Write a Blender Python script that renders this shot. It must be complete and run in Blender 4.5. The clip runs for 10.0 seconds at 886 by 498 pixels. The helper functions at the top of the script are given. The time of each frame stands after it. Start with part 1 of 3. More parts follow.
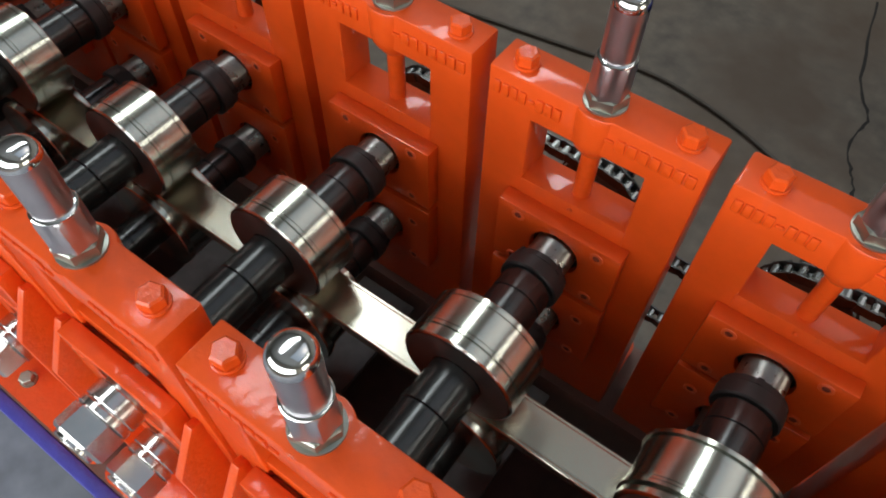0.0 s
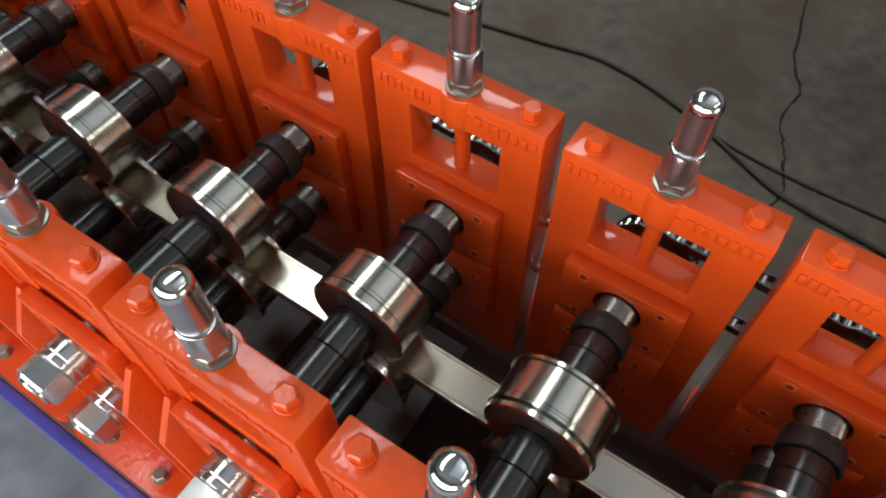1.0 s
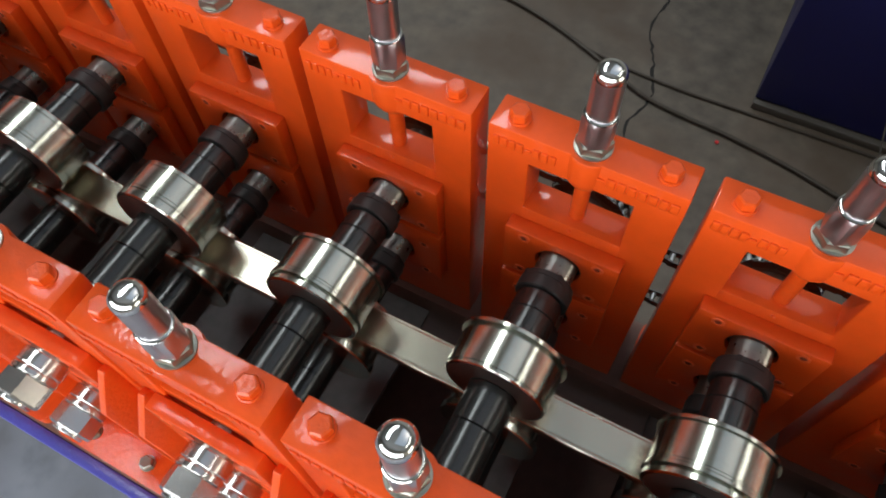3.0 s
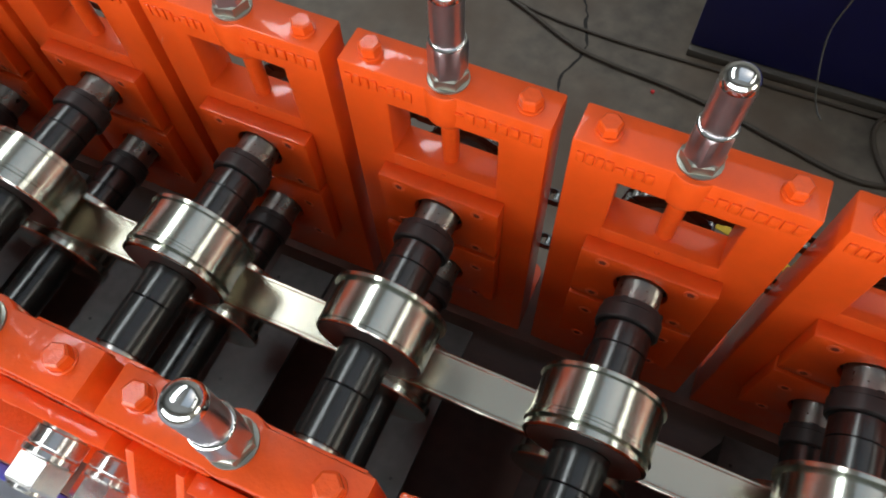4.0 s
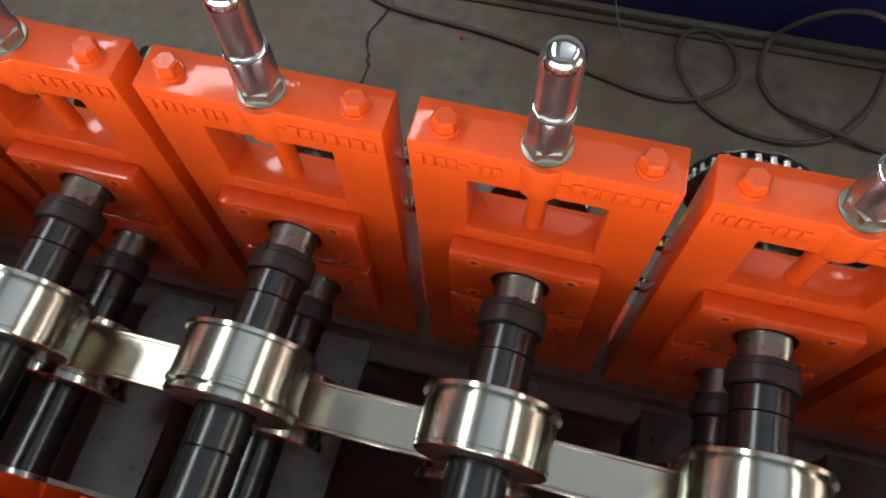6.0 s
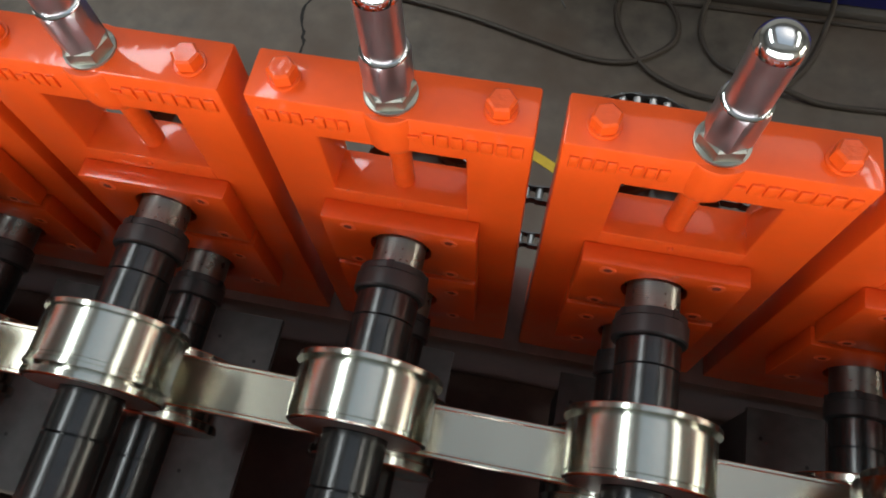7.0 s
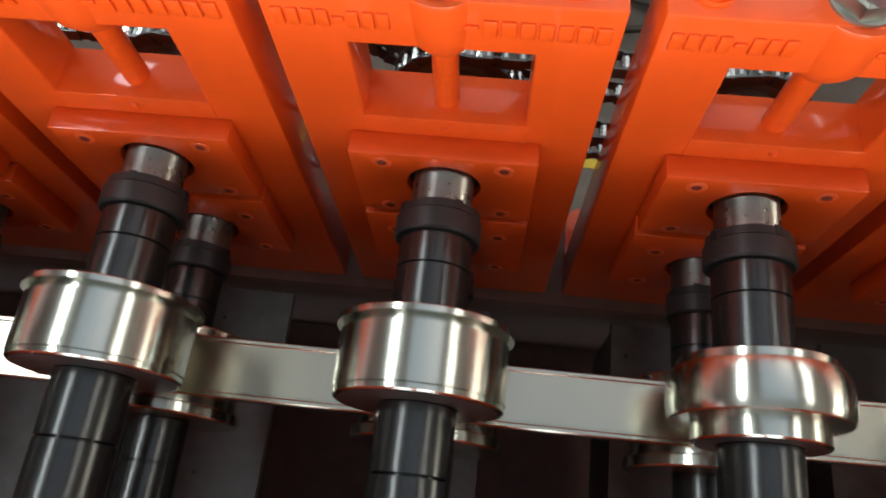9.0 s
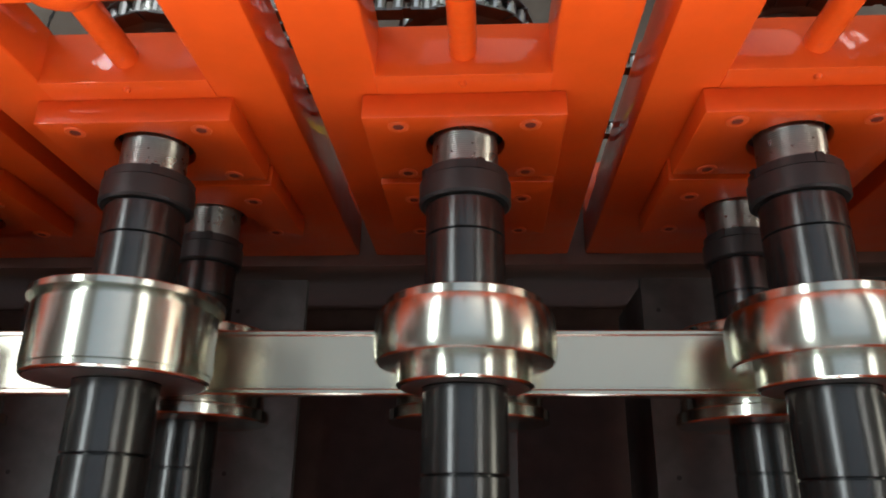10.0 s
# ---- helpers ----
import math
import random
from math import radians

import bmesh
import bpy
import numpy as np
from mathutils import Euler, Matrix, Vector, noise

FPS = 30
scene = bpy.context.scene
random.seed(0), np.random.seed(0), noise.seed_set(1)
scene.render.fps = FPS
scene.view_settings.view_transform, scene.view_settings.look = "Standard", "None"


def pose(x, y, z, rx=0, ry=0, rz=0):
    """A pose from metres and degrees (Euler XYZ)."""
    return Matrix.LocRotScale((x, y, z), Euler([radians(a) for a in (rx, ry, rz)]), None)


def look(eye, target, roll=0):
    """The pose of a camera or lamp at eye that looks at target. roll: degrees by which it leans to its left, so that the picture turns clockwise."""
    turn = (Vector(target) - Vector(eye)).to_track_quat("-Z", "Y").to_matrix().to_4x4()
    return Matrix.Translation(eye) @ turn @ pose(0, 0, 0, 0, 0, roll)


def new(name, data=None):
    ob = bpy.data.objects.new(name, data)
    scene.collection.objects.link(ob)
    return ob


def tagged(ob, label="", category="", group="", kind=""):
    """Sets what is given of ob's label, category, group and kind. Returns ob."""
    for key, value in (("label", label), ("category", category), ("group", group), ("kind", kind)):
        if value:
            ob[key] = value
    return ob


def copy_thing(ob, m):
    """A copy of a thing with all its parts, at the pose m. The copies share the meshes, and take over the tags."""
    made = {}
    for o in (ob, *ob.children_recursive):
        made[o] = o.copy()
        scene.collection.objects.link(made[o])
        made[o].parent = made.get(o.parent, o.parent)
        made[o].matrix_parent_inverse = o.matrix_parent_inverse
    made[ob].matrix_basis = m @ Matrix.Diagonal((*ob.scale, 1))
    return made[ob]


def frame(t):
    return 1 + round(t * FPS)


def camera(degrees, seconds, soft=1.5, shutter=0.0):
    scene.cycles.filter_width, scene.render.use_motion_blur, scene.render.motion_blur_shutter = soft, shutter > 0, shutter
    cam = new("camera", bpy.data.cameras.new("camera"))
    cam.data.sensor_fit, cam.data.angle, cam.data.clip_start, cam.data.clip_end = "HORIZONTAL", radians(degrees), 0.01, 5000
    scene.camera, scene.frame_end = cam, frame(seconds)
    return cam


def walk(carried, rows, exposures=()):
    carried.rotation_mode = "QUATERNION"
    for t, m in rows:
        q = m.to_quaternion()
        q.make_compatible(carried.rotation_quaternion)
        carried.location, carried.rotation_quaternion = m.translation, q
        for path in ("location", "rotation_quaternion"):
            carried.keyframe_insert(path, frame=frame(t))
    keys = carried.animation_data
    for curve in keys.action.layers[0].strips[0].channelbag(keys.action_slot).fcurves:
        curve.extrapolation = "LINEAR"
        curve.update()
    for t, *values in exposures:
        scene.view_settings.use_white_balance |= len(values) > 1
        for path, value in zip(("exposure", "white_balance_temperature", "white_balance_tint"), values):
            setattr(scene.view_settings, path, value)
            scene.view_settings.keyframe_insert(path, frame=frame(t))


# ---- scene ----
FOV = 62.8
P = 0.28          # pitch of the stations along the machine
ZT = 1.35         # height of the stands' bolt heads over the floor
MIRROR = -0.3420  # the near row is the far row turned round about this line
FOOT = -0.585     # foot of the stands, from ZT
LOW = 0.0077      # the near row stands this much lower
NEAR_DX = -0.0096 # and this far along

# ---- camera ----
PATH = [
    (0.0, 1.0228, -0.4997, 0.5177, 35.109, -55.622, 1.174),
    (0.5, 1.1066, -0.5165, 0.5708, 34.712, -55.610, 0.778),
    (1.0, 1.1948, -0.5197, 0.6240, 34.482, -56.367, -0.602),
    (1.5, 1.2674, -0.5226, 0.6480, 33.229, -57.309, -0.825),
    (2.0, 1.3624, -0.5148, 0.6772, 33.584, -58.704, -2.610),
    (2.5, 1.4457, -0.5140, 0.7019, 32.599, -59.346, -3.247),
    (4.0, 1.6320, -0.4372, 0.6058, 27.537, -62.286, -3.636),
    (4.5, 1.7127, -0.4055, 0.5933, 26.376, -62.615, -4.452),
    (5.0, 1.8020, -0.3835, 0.5878, 22.107, -62.824, -3.270),
    (5.5, 1.8953, -0.3550, 0.5691, 20.234, -63.576, -3.764),
    (6.0, 1.9753, -0.3324, 0.5496, 17.772, -64.519, -3.634),
    (7.5, 2.1403, -0.3093, 0.4744, 14.293, -66.275, -4.468),
    (8.0, 2.1849, -0.3117, 0.4435, 12.881, -66.451, -4.203),
    (8.5, 2.2300, -0.3059, 0.4137, 11.938, -67.502, -4.585),
    (9.0, 2.2911, -0.3141, 0.3735, 10.214, -67.490, -4.402),
    (9.5, 2.3845, -0.3099, 0.3567, 6.857, -68.498, -3.897),
    (10.0, 2.5344, -0.3086, 0.3328, 8.838, -69.413, -8.725),
]


def gaze(x, y, z, yaw, pitch, roll):
    a, b = radians(yaw), radians(pitch)
    eye = Vector((x, y, z + ZT))
    return look(eye, eye + Vector((-math.sin(a) * math.cos(b), math.cos(a) * math.cos(b), math.sin(b))), roll)


cam = camera(FOV, 10.0, soft=1.9)
walk(cam, [(r[0], gaze(*r[1:])) for r in PATH], exposures=[(0.0, -0.45), (1.5, -0.46), (2.5, -0.36), (4.0, -0.25), (6.0, -0.11), (7.5, -0.11), (9.0, 0.06), (10.0, 0.14)])

# ---- light ----
world = bpy.data.worlds.new("sky")
scene.world = world
world.use_nodes = True
wn = world.node_tree
sky = wn.nodes.new("ShaderNodeTexSky")
sky.sky_type, sky.sun_disc = "NISHITA", False
sky.sun_elevation, sky.sun_rotation = radians(50), radians(30)
wn.links.new(sky.outputs[0], wn.nodes["Background"].inputs[0])
wn.nodes["Background"].inputs[1].default_value = 0.1

HALL = (-16.0, 17.0, -5.8, 11.0, 7.6)   # x0 x1 y0 y1 height


def area_lamp(name, place, target, sx, sy, watts, colour):
    data = bpy.data.lights.new(name, "AREA")
    data.shape, data.size, data.size_y, data.energy, data.color = "RECTANGLE", sx, sy, watts, colour
    ob = new(name, data)
    ob.matrix_world = look(place, target)
    return ob


# roof lights run across the machine; the end door and side windows let daylight in
ROOF_LIGHTS = [(-2.4, 1.25, 345, (0.92, 0.98, 1.0)), (3.2, 5.0, 9, (0.92, 1.0, 0.94)), (7.7, 0.4, 270, (1.0, 0.97, 0.90)), (8.7, 0.4, 270, (1.0, 0.97, 0.90))]
for rx, rw, watts, tint in ROOF_LIGHTS:
    area_lamp("roof_daylight", (rx, 2.8, HALL[4] + 0.05), (rx, 2.801, 0), rw, 8.0, watts * rw, tint)
area_lamp("door_daylight", (HALL[1] + 0.05, -1.0, 2.9), (0, -1.0, 2.9), 7.0, 4.4, 560, (1.0, 0.92, 0.74))
area_lamp("window_daylight", (1.0, HALL[2] - 0.05, 3.0), (1.0, 0, 3.0), 14.0, 3.0, 1120, (0.96, 0.98, 1.0))


# ---- materials ----
def node_mat(name, colour, rough=0.5, metal=0.0, var=0.12, scale=30.0, bump=0.05, coat=0.0, rough_var=0.1,
             stain=None, stain_at=0.62, stain_scale=4.0, stretch=(1, 1, 1), random_tone=0.0, lumps=0.0, spec=0.5):
    m = bpy.data.materials.new(name)
    m.use_nodes = True
    t = m.node_tree
    n, l = t.nodes, t.links
    b = n["Principled BSDF"]
    tc = n.new("ShaderNodeTexCoord")
    mp = n.new("ShaderNodeMapping")
    mp.inputs["Scale"].default_value = stretch
    l.new(tc.outputs["Object"], mp.inputs[0])
    fine = n.new("ShaderNodeTexNoise")
    fine.inputs["Scale"].default_value, fine.inputs["Detail"].default_value = scale, 6
    big = n.new("ShaderNodeTexNoise")
    big.inputs["Scale"].default_value, big.inputs["Detail"].default_value = stain_scale, 5
    l.new(mp.outputs[0], fine.inputs[0]), l.new(mp.outputs[0], big.inputs[0])
    add = n.new("ShaderNodeMath")
    add.operation = "ADD"
    l.new(fine.outputs[0], add.inputs[0]), l.new(big.outputs[0], add.inputs[1])
    ramp = n.new("ShaderNodeMapRange")
    ramp.inputs[1].default_value, ramp.inputs[2].default_value = 0.6, 1.4
    ramp.inputs[3].default_value, ramp.inputs[4].default_value = 1 - var, 1 + var
    l.new(add.outputs[0], ramp.inputs[0])
    mul = n.new("ShaderNodeVectorMath")
    mul.operation = "SCALE"
    mul.inputs[0].default_value = colour
    l.new(ramp.outputs[0], mul.inputs["Scale"])
    out = mul.outputs[0]
    if stain:
        edge = n.new("ShaderNodeMapRange")
        edge.inputs[1].default_value, edge.inputs[2].default_value = stain_at - 0.06, stain_at + 0.1
        l.new(big.outputs[0], edge.inputs[0])
        mix = n.new("ShaderNodeMix")
        mix.data_type = "RGBA"
        l.new(edge.outputs[0], mix.inputs[0])
        l.new(out, mix.inputs[6])
        mix.inputs[7].default_value = (*stain, 1)
        out = mix.outputs[2]
    if random_tone:
        info = n.new("ShaderNodeObjectInfo")
        rr = n.new("ShaderNodeMapRange")
        rr.inputs[3].default_value, rr.inputs[4].default_value = 1 - random_tone, 1 + random_tone
        l.new(info.outputs["Random"], rr.inputs[0])
        sc = n.new("ShaderNodeVectorMath")
        sc.operation = "SCALE"
        l.new(out, sc.inputs[0]), l.new(rr.outputs[0], sc.inputs["Scale"])
        out = sc.outputs[0]
    l.new(out, b.inputs["Base Color"])
    rg = n.new("ShaderNodeMapRange")
    rg.inputs[1].default_value, rg.inputs[2].default_value = 0.6, 1.4
    rg.inputs[3].default_value, rg.inputs[4].default_value = max(0.02, rough - rough_var), rough + rough_var
    l.new(add.outputs[0], rg.inputs[0]), l.new(rg.outputs[0], b.inputs["Roughness"])
    b.inputs["Metallic"].default_value = metal
    b.inputs["Coat Weight"].default_value = coat
    b.inputs["Coat Roughness"].default_value = 0.055
    b.inputs["Specular IOR Level"].default_value = spec
    if bump:
        bp = n.new("ShaderNodeBump")
        bp.inputs["Strength"].default_value, bp.inputs["Distance"].default_value = bump, 0.002
        l.new(fine.outputs[0], bp.inputs["Height"]), l.new(bp.outputs[0], b.inputs["Normal"])
        if lumps:
            runs = n.new("ShaderNodeTexNoise")
            runs.inputs["Scale"].default_value, runs.inputs["Detail"].default_value = 130, 2.0
            l.new(mp.outputs[0], runs.inputs[0])
            b2 = n.new("ShaderNodeBump")
            b2.inputs["Strength"].default_value, b2.inputs["Distance"].default_value = lumps, 0.003
            l.new(runs.outputs[0], b2.inputs["Height"]), l.new(b2.outputs[0], bp.inputs["Normal"]), l.new(bp.outputs[0], b.inputs["Coat Normal"])
    return m


PAINT = node_mat("orange_paint", (0.68, 0.074, 0.006), 0.45, 0, 0.10, 45, 0.06, 0.6, 0.08, lumps=0.05, spec=0.25)
PAINT_NEAR = node_mat("orange_paint_runny", (0.68, 0.074, 0.006), 0.42, 0, 0.12, 60, 0.14, 0.55, 0.10, lumps=0.17, spec=0.25)
PAINT_THICK = node_mat("orange_paint_thick", (0.68, 0.074, 0.006), 0.40, 0, 0.10, 140, 0.25, 0.5, 0.10, lumps=0.25, spec=0.25)
CHROME = node_mat("chrome", (0.76, 0.78, 0.77), 0.12, 1, 0.05, 40, 0.02, 0, 0.04)
NUTPLATE = node_mat("bright_nut_plate", (0.60, 0.60, 0.58), 0.21, 1, 0.08, 60, 0.03, 0, 0.05)
CAPBODY = node_mat("satin_plated_cap", (0.55, 0.52, 0.53), 0.34, 1, 0.08, 60, 0.06, 0, 0.06)
ZINC = node_mat("zinc_plate", (0.36, 0.37, 0.32), 0.42, 1, 0.15, 60, 0.08, 0, 0.10)
ROLL = node_mat("ground_roll_steel", (0.53, 0.545, 0.48), 0.24, 1, 0.03, 30, 0.0, 0, 0.012, stretch=(1, 4, 1))
for node in [n for n in ROLL.node_tree.nodes if n.type == "BSDF_PRINCIPLED"]:
    round_axis = ROLL.node_tree.nodes.new("ShaderNodeTangent")
    round_axis.direction_type, round_axis.axis = "RADIAL", "Y"
    ROLL.node_tree.links.new(round_axis.outputs[0], node.inputs["Tangent"])
    node.inputs["Anisotropic"].default_value, node.inputs["Anisotropic Rotation"].default_value = 0.82, 0.25
ROLL_SIDE = node_mat("turned_steel_side", (0.26, 0.24, 0.22), 0.40, 1, 0.15, 60, 0.05)
COLLAR = node_mat("black_oxide_collar", (0.024, 0.025, 0.025), 0.42, 0.0, 0.2, 60, 0.03, 0, 0.06, spec=0.4)
THREAD = node_mat("bare_shaft_steel", (0.42, 0.41, 0.38), 0.30, 1, 0.2, 80, 0.1)
BLACK = node_mat("blackened_steel", (0.052, 0.054, 0.053), 0.235, 0.75, 0.15, 30, 0.006, 0, 0.05, stretch=(1, 3, 1))
# near-black for drawn-in hole and slot shade, and for the bearings
RECESS_DARK = node_mat("recess_dark", (0.012, 0.010, 0.010), 0.6, 0, 0.1)
STRIP = node_mat("galvanised_strip", (0.47, 0.445, 0.36), 0.26, 1, 0.03, 3, 0.0, 0, 0.01, stretch=(0.3, 1, 1))
SCREW = node_mat("painted_socket_screw", (0.70, 0.092, 0.018), 0.35, 0.0, 0.25, 120, 0.2)
# paint orange darkened for the shade inside the screw sockets
SOCKET_SHADE = node_mat("hex_socket_shade", (0.16, 0.022, 0.010), 0.7)
BEDPLATE = node_mat("bed_plate_grey", (0.072, 0.068, 0.064), 0.5, 0.0, 0.45, 40, 0.3, 0, 0.1, stain=(0.05, 0.045, 0.04), stain_at=0.6, stain_scale=9)
BEDDARK = node_mat("bed_dark_paint", (0.16, 0.092, 0.072), 0.6, 0, 0.3, 30, 0.1)
BLUE = node_mat("blue_paint", (0.055, 0.06, 0.36), 0.35, 0, 0.15, 40, 0.15, 0.5, lumps=0.3)
CABINET = node_mat("cabinet_blue", (0.009, 0.011, 0.128), 0.42, 0, 0.12, 25, 0.05, 0.1)
PLINTH = node_mat("plinth_grey", (0.10, 0.088, 0.074), 0.6, 0, 0.15)
FLOOR = node_mat("concrete_floor", (0.140, 0.116, 0.090), 0.6, 0, 0.55, 14, 0.25, 0, 0.12, stain=(0.104, 0.074, 0.051), stain_at=0.5, stain_scale=1.7)
# paler, bluish concrete: the daylight on the near floor is in this colour
NEAR_FLOOR_LIT = node_mat("near_floor_lit", (0.225, 0.24, 0.27), 0.5, 0, 0.3, 12, 0.15, 0, 0.1, stain=(0.15, 0.155, 0.17), stain_at=0.52, stain_scale=3.0)
YELLOW = node_mat("yellow_tape", (0.62, 0.42, 0.03), 0.5, 0, 0.15, 40, 0.05)
REDCAP = node_mat("red_plastic", (0.55, 0.03, 0.03), 0.4)
CRACK = node_mat("crack_dark", (0.02, 0.018, 0.016), 0.9)
CABLE = node_mat("rubber_cable", (0.060, 0.046, 0.033), 0.6, 0, 0.2, 50, 0.1)
WIRE = node_mat("grey_wire", (0.15, 0.15, 0.14), 0.5)
CHAIN = node_mat("oiled_chain_steel", (0.13, 0.13, 0.125), 0.35, 0.8, 0.3, 60, 0.1)
CHAINPIN = node_mat("bright_chain_roller", (0.52, 0.54, 0.52), 0.28, 1, 0.15, 60, 0.05)
SPROCKET = node_mat("sprocket_grey_green", (0.22, 0.25, 0.23), 0.42, 0.5, 0.25, 40, 0.1)
WALLMAT = node_mat("hall_wall_sheet", (0.36, 0.35, 0.32), 0.6, 0, 0.12, 3, 0.1)
ROOFMAT = node_mat("hall_roof_sheet", (0.24, 0.25, 0.25), 0.6, 0, 0.12, 3, 0.1)


# ---- mesh helpers ----
def box(bm, x0, x1, y0, y1, z0, z1):
    v = [bm.verts.new((x, y, z)) for z in (z0, z1) for y in (y0, y1) for x in (x0, x1)]
    return [bm.faces.new([v[i] for i in f]) for f in ((0, 2, 3, 1), (4, 5, 7, 6), (0, 1, 5, 4), (2, 6, 7, 3), (0, 4, 6, 2), (1, 3, 7, 5))]


def lathe(bm, profile, seg=40, axis="y", at=(0, 0, 0), cap=True, spin=0.0):
    """A turned body: profile is (radius, place along the axis)."""
    rings = []
    for r, a in profile:
        ring = []
        for k in range(seg):
            u = spin + 2 * math.pi * k / seg
            c, s = r * math.cos(u), r * math.sin(u)
            co = (c, a, s) if axis == "y" else ((c, s, a) if axis == "z" else (a, c, s))
            ring.append(bm.verts.new((co[0] + at[0], co[1] + at[1], co[2] + at[2])))
        rings.append(ring)
    for p, q in zip(rings, rings[1:]):
        for k in range(seg):
            bm.faces.new((p[k], p[(k + 1) % seg], q[(k + 1) % seg], q[k]))
    if cap:
        bm.faces.new(rings[0]), bm.faces.new(rings[-1])
    return bm


def plate_with_hole(bm, x0, x1, z0, z1, y0, y1, cx, cz, r, seg=32):
    angles = sorted([2 * math.pi * k / seg for k in range(seg)]
                    + [math.atan2(z - cz, x - cx) % (2 * math.pi) for x in (x0, x1) for z in (z0, z1)])
    loops = []
    for y in (y0, y1):
        inner, outer = [], []
        for a in angles:
            c, s = math.cos(a), math.sin(a)
            k = min(((x1 if c > 0 else x0) - cx) / c if abs(c) > 1e-9 else 1e9, ((z1 if s > 0 else z0) - cz) / s if abs(s) > 1e-9 else 1e9)
            inner.append(bm.verts.new((cx + r * c, y, cz + r * s)))
            outer.append(bm.verts.new((cx + k * c, y, cz + k * s)))
        loops.append((inner, outer))
    (i0, o0), (i1, o1) = loops
    n = len(angles)
    for k in range(n):
        j = (k + 1) % n
        for quad in ((i0[k], i0[j], o0[j], o0[k]), (i1[k], o1[k], o1[j], i1[j]), (o0[k], o0[j], o1[j], o1[k]), (i0[k], i1[k], i1[j], i0[j])):
            bm.faces.new(quad)


def prism(bm, outline, x0, x1):
    """An outline in y and z, drawn out along x."""
    a = [bm.verts.new((x0, y, z)) for y, z in outline]
    b = [bm.verts.new((x1, y, z)) for y, z in outline]
    bm.faces.new(a), bm.faces.new(b[::-1])
    for k in range(len(a)):
        j = (k + 1) % len(a)
        bm.faces.new((a[k], b[k], b[j], a[j]))


def rounded(bm, width, angle=30, segments=2):
    bmesh.ops.remove_doubles(bm, verts=bm.verts, dist=1e-6)
    bmesh.ops.recalc_face_normals(bm, faces=bm.faces)
    edges = [e for e in bm.edges if len(e.link_faces) == 2 and e.calc_face_angle(0) > radians(angle)]
    bmesh.ops.bevel(bm, geom=edges, offset=width, segments=segments, profile=0.5, affect="EDGES", clamp_overlap=True)


def part(name, bm, material, parent, label="", smooth=35):
    """Links a bmesh as one mesh object under a thing or a part."""
    bmesh.ops.recalc_face_normals(bm, faces=bm.faces)
    me = bpy.data.meshes.new(name)
    bm.to_mesh(me)
    bm.free()
    me.materials.append(material)
    ob = new(name, me)
    ob.parent = parent
    if label:
        ob["label"] = label
    if smooth:
        me.shade_smooth()
        me.set_sharp_from_angle(angle=radians(smooth))
    return ob


def thing(name, label, category, group="", kind="", at=(0, 0, 0)):
    ob = new(name)
    ob.empty_display_size = 0.05
    ob.location = at
    return tagged(ob, label, category, group, kind)


def solid(name, bm, material, label, category, kind="", group="", at=(0, 0, 0)):
    ob = part(name, bm, material, None)
    ob.location = at
    return tagged(ob, label, category, group, kind)


def tube(bm, points, radius, seg=8):
    """A round cable along a line of points."""
    pts = [Vector(p) for p in points]
    rings = []
    for k, p in enumerate(pts):
        d = (pts[min(k + 1, len(pts) - 1)] - pts[max(k - 1, 0)]).normalized()
        side = d.cross(Vector((0, 0, 1)))
        side = side.normalized() if side.length > 1e-4 else Vector((1, 0, 0))
        up = side.cross(d)
        rings.append([bm.verts.new(p + radius * (math.cos(u) * side + math.sin(u) * up)) for u in (2 * math.pi * i / seg for i in range(seg))])
    for a, b in zip(rings, rings[1:]):
        for i in range(seg):
            bm.faces.new((a[i], a[(i + 1) % seg], b[(i + 1) % seg], b[i]))
    bm.faces.new(rings[0]), bm.faces.new(rings[-1])


def smooth_line(points, steps=10):
    """Catmull-Rom through the points."""
    pts = [Vector(p) for p in points]
    pts = [2 * pts[0] - pts[1], *pts, 2 * pts[-1] - pts[-2]]
    out = []
    for a, b, c, d in zip(pts, pts[1:], pts[2:], pts[3:]):
        for k in range(steps):
            t = k / steps
            out.append(0.5 * (2 * b + (c - a) * t + (2 * a - 5 * b + 4 * c - d) * t * t + (3 * b - a - 3 * c + d) * t ** 3))
    return out + [pts[-2]]


# ---- hall ----
X0, X1, Y0, Y1, HZ = HALL


def sheet_with_openings(bm, u0, u1, v0, v1, holes, put):
    """A thick sheet in u and v with rectangular openings; put(u, v, side) gives the place."""
    us = sorted({u0, u1, *[h[0] for h in holes], *[h[1] for h in holes]})
    vs = sorted({v0, v1, *[h[2] for h in holes], *[h[3] for h in holes]})
    cells = {(i, j) for i in range(len(us) - 1) for j in range(len(vs) - 1)
             if not any(h[0] <= us[i] and us[i + 1] <= h[1] and h[2] <= vs[j] and vs[j + 1] <= h[3] for h in holes)}
    for i, j in cells:
        q = [(us[i], vs[j]), (us[i + 1], vs[j]), (us[i + 1], vs[j + 1]), (us[i], vs[j + 1])]
        for side in (0, 1):
            bm.faces.new([bm.verts.new(put(u, v, side)) for u, v in q])
        for k, (di, dj) in enumerate(((0, -1), (1, 0), (0, 1), (-1, 0))):
            if (i + di, j + dj) not in cells:
                a, b = q[k], q[(k + 1) % 4]
                bm.faces.new([bm.verts.new(put(*c)) for c in ((*a, 0), (*b, 0), (*b, 1), (*a, 1))])
    bmesh.ops.remove_doubles(bm, verts=bm.verts, dist=1e-5)


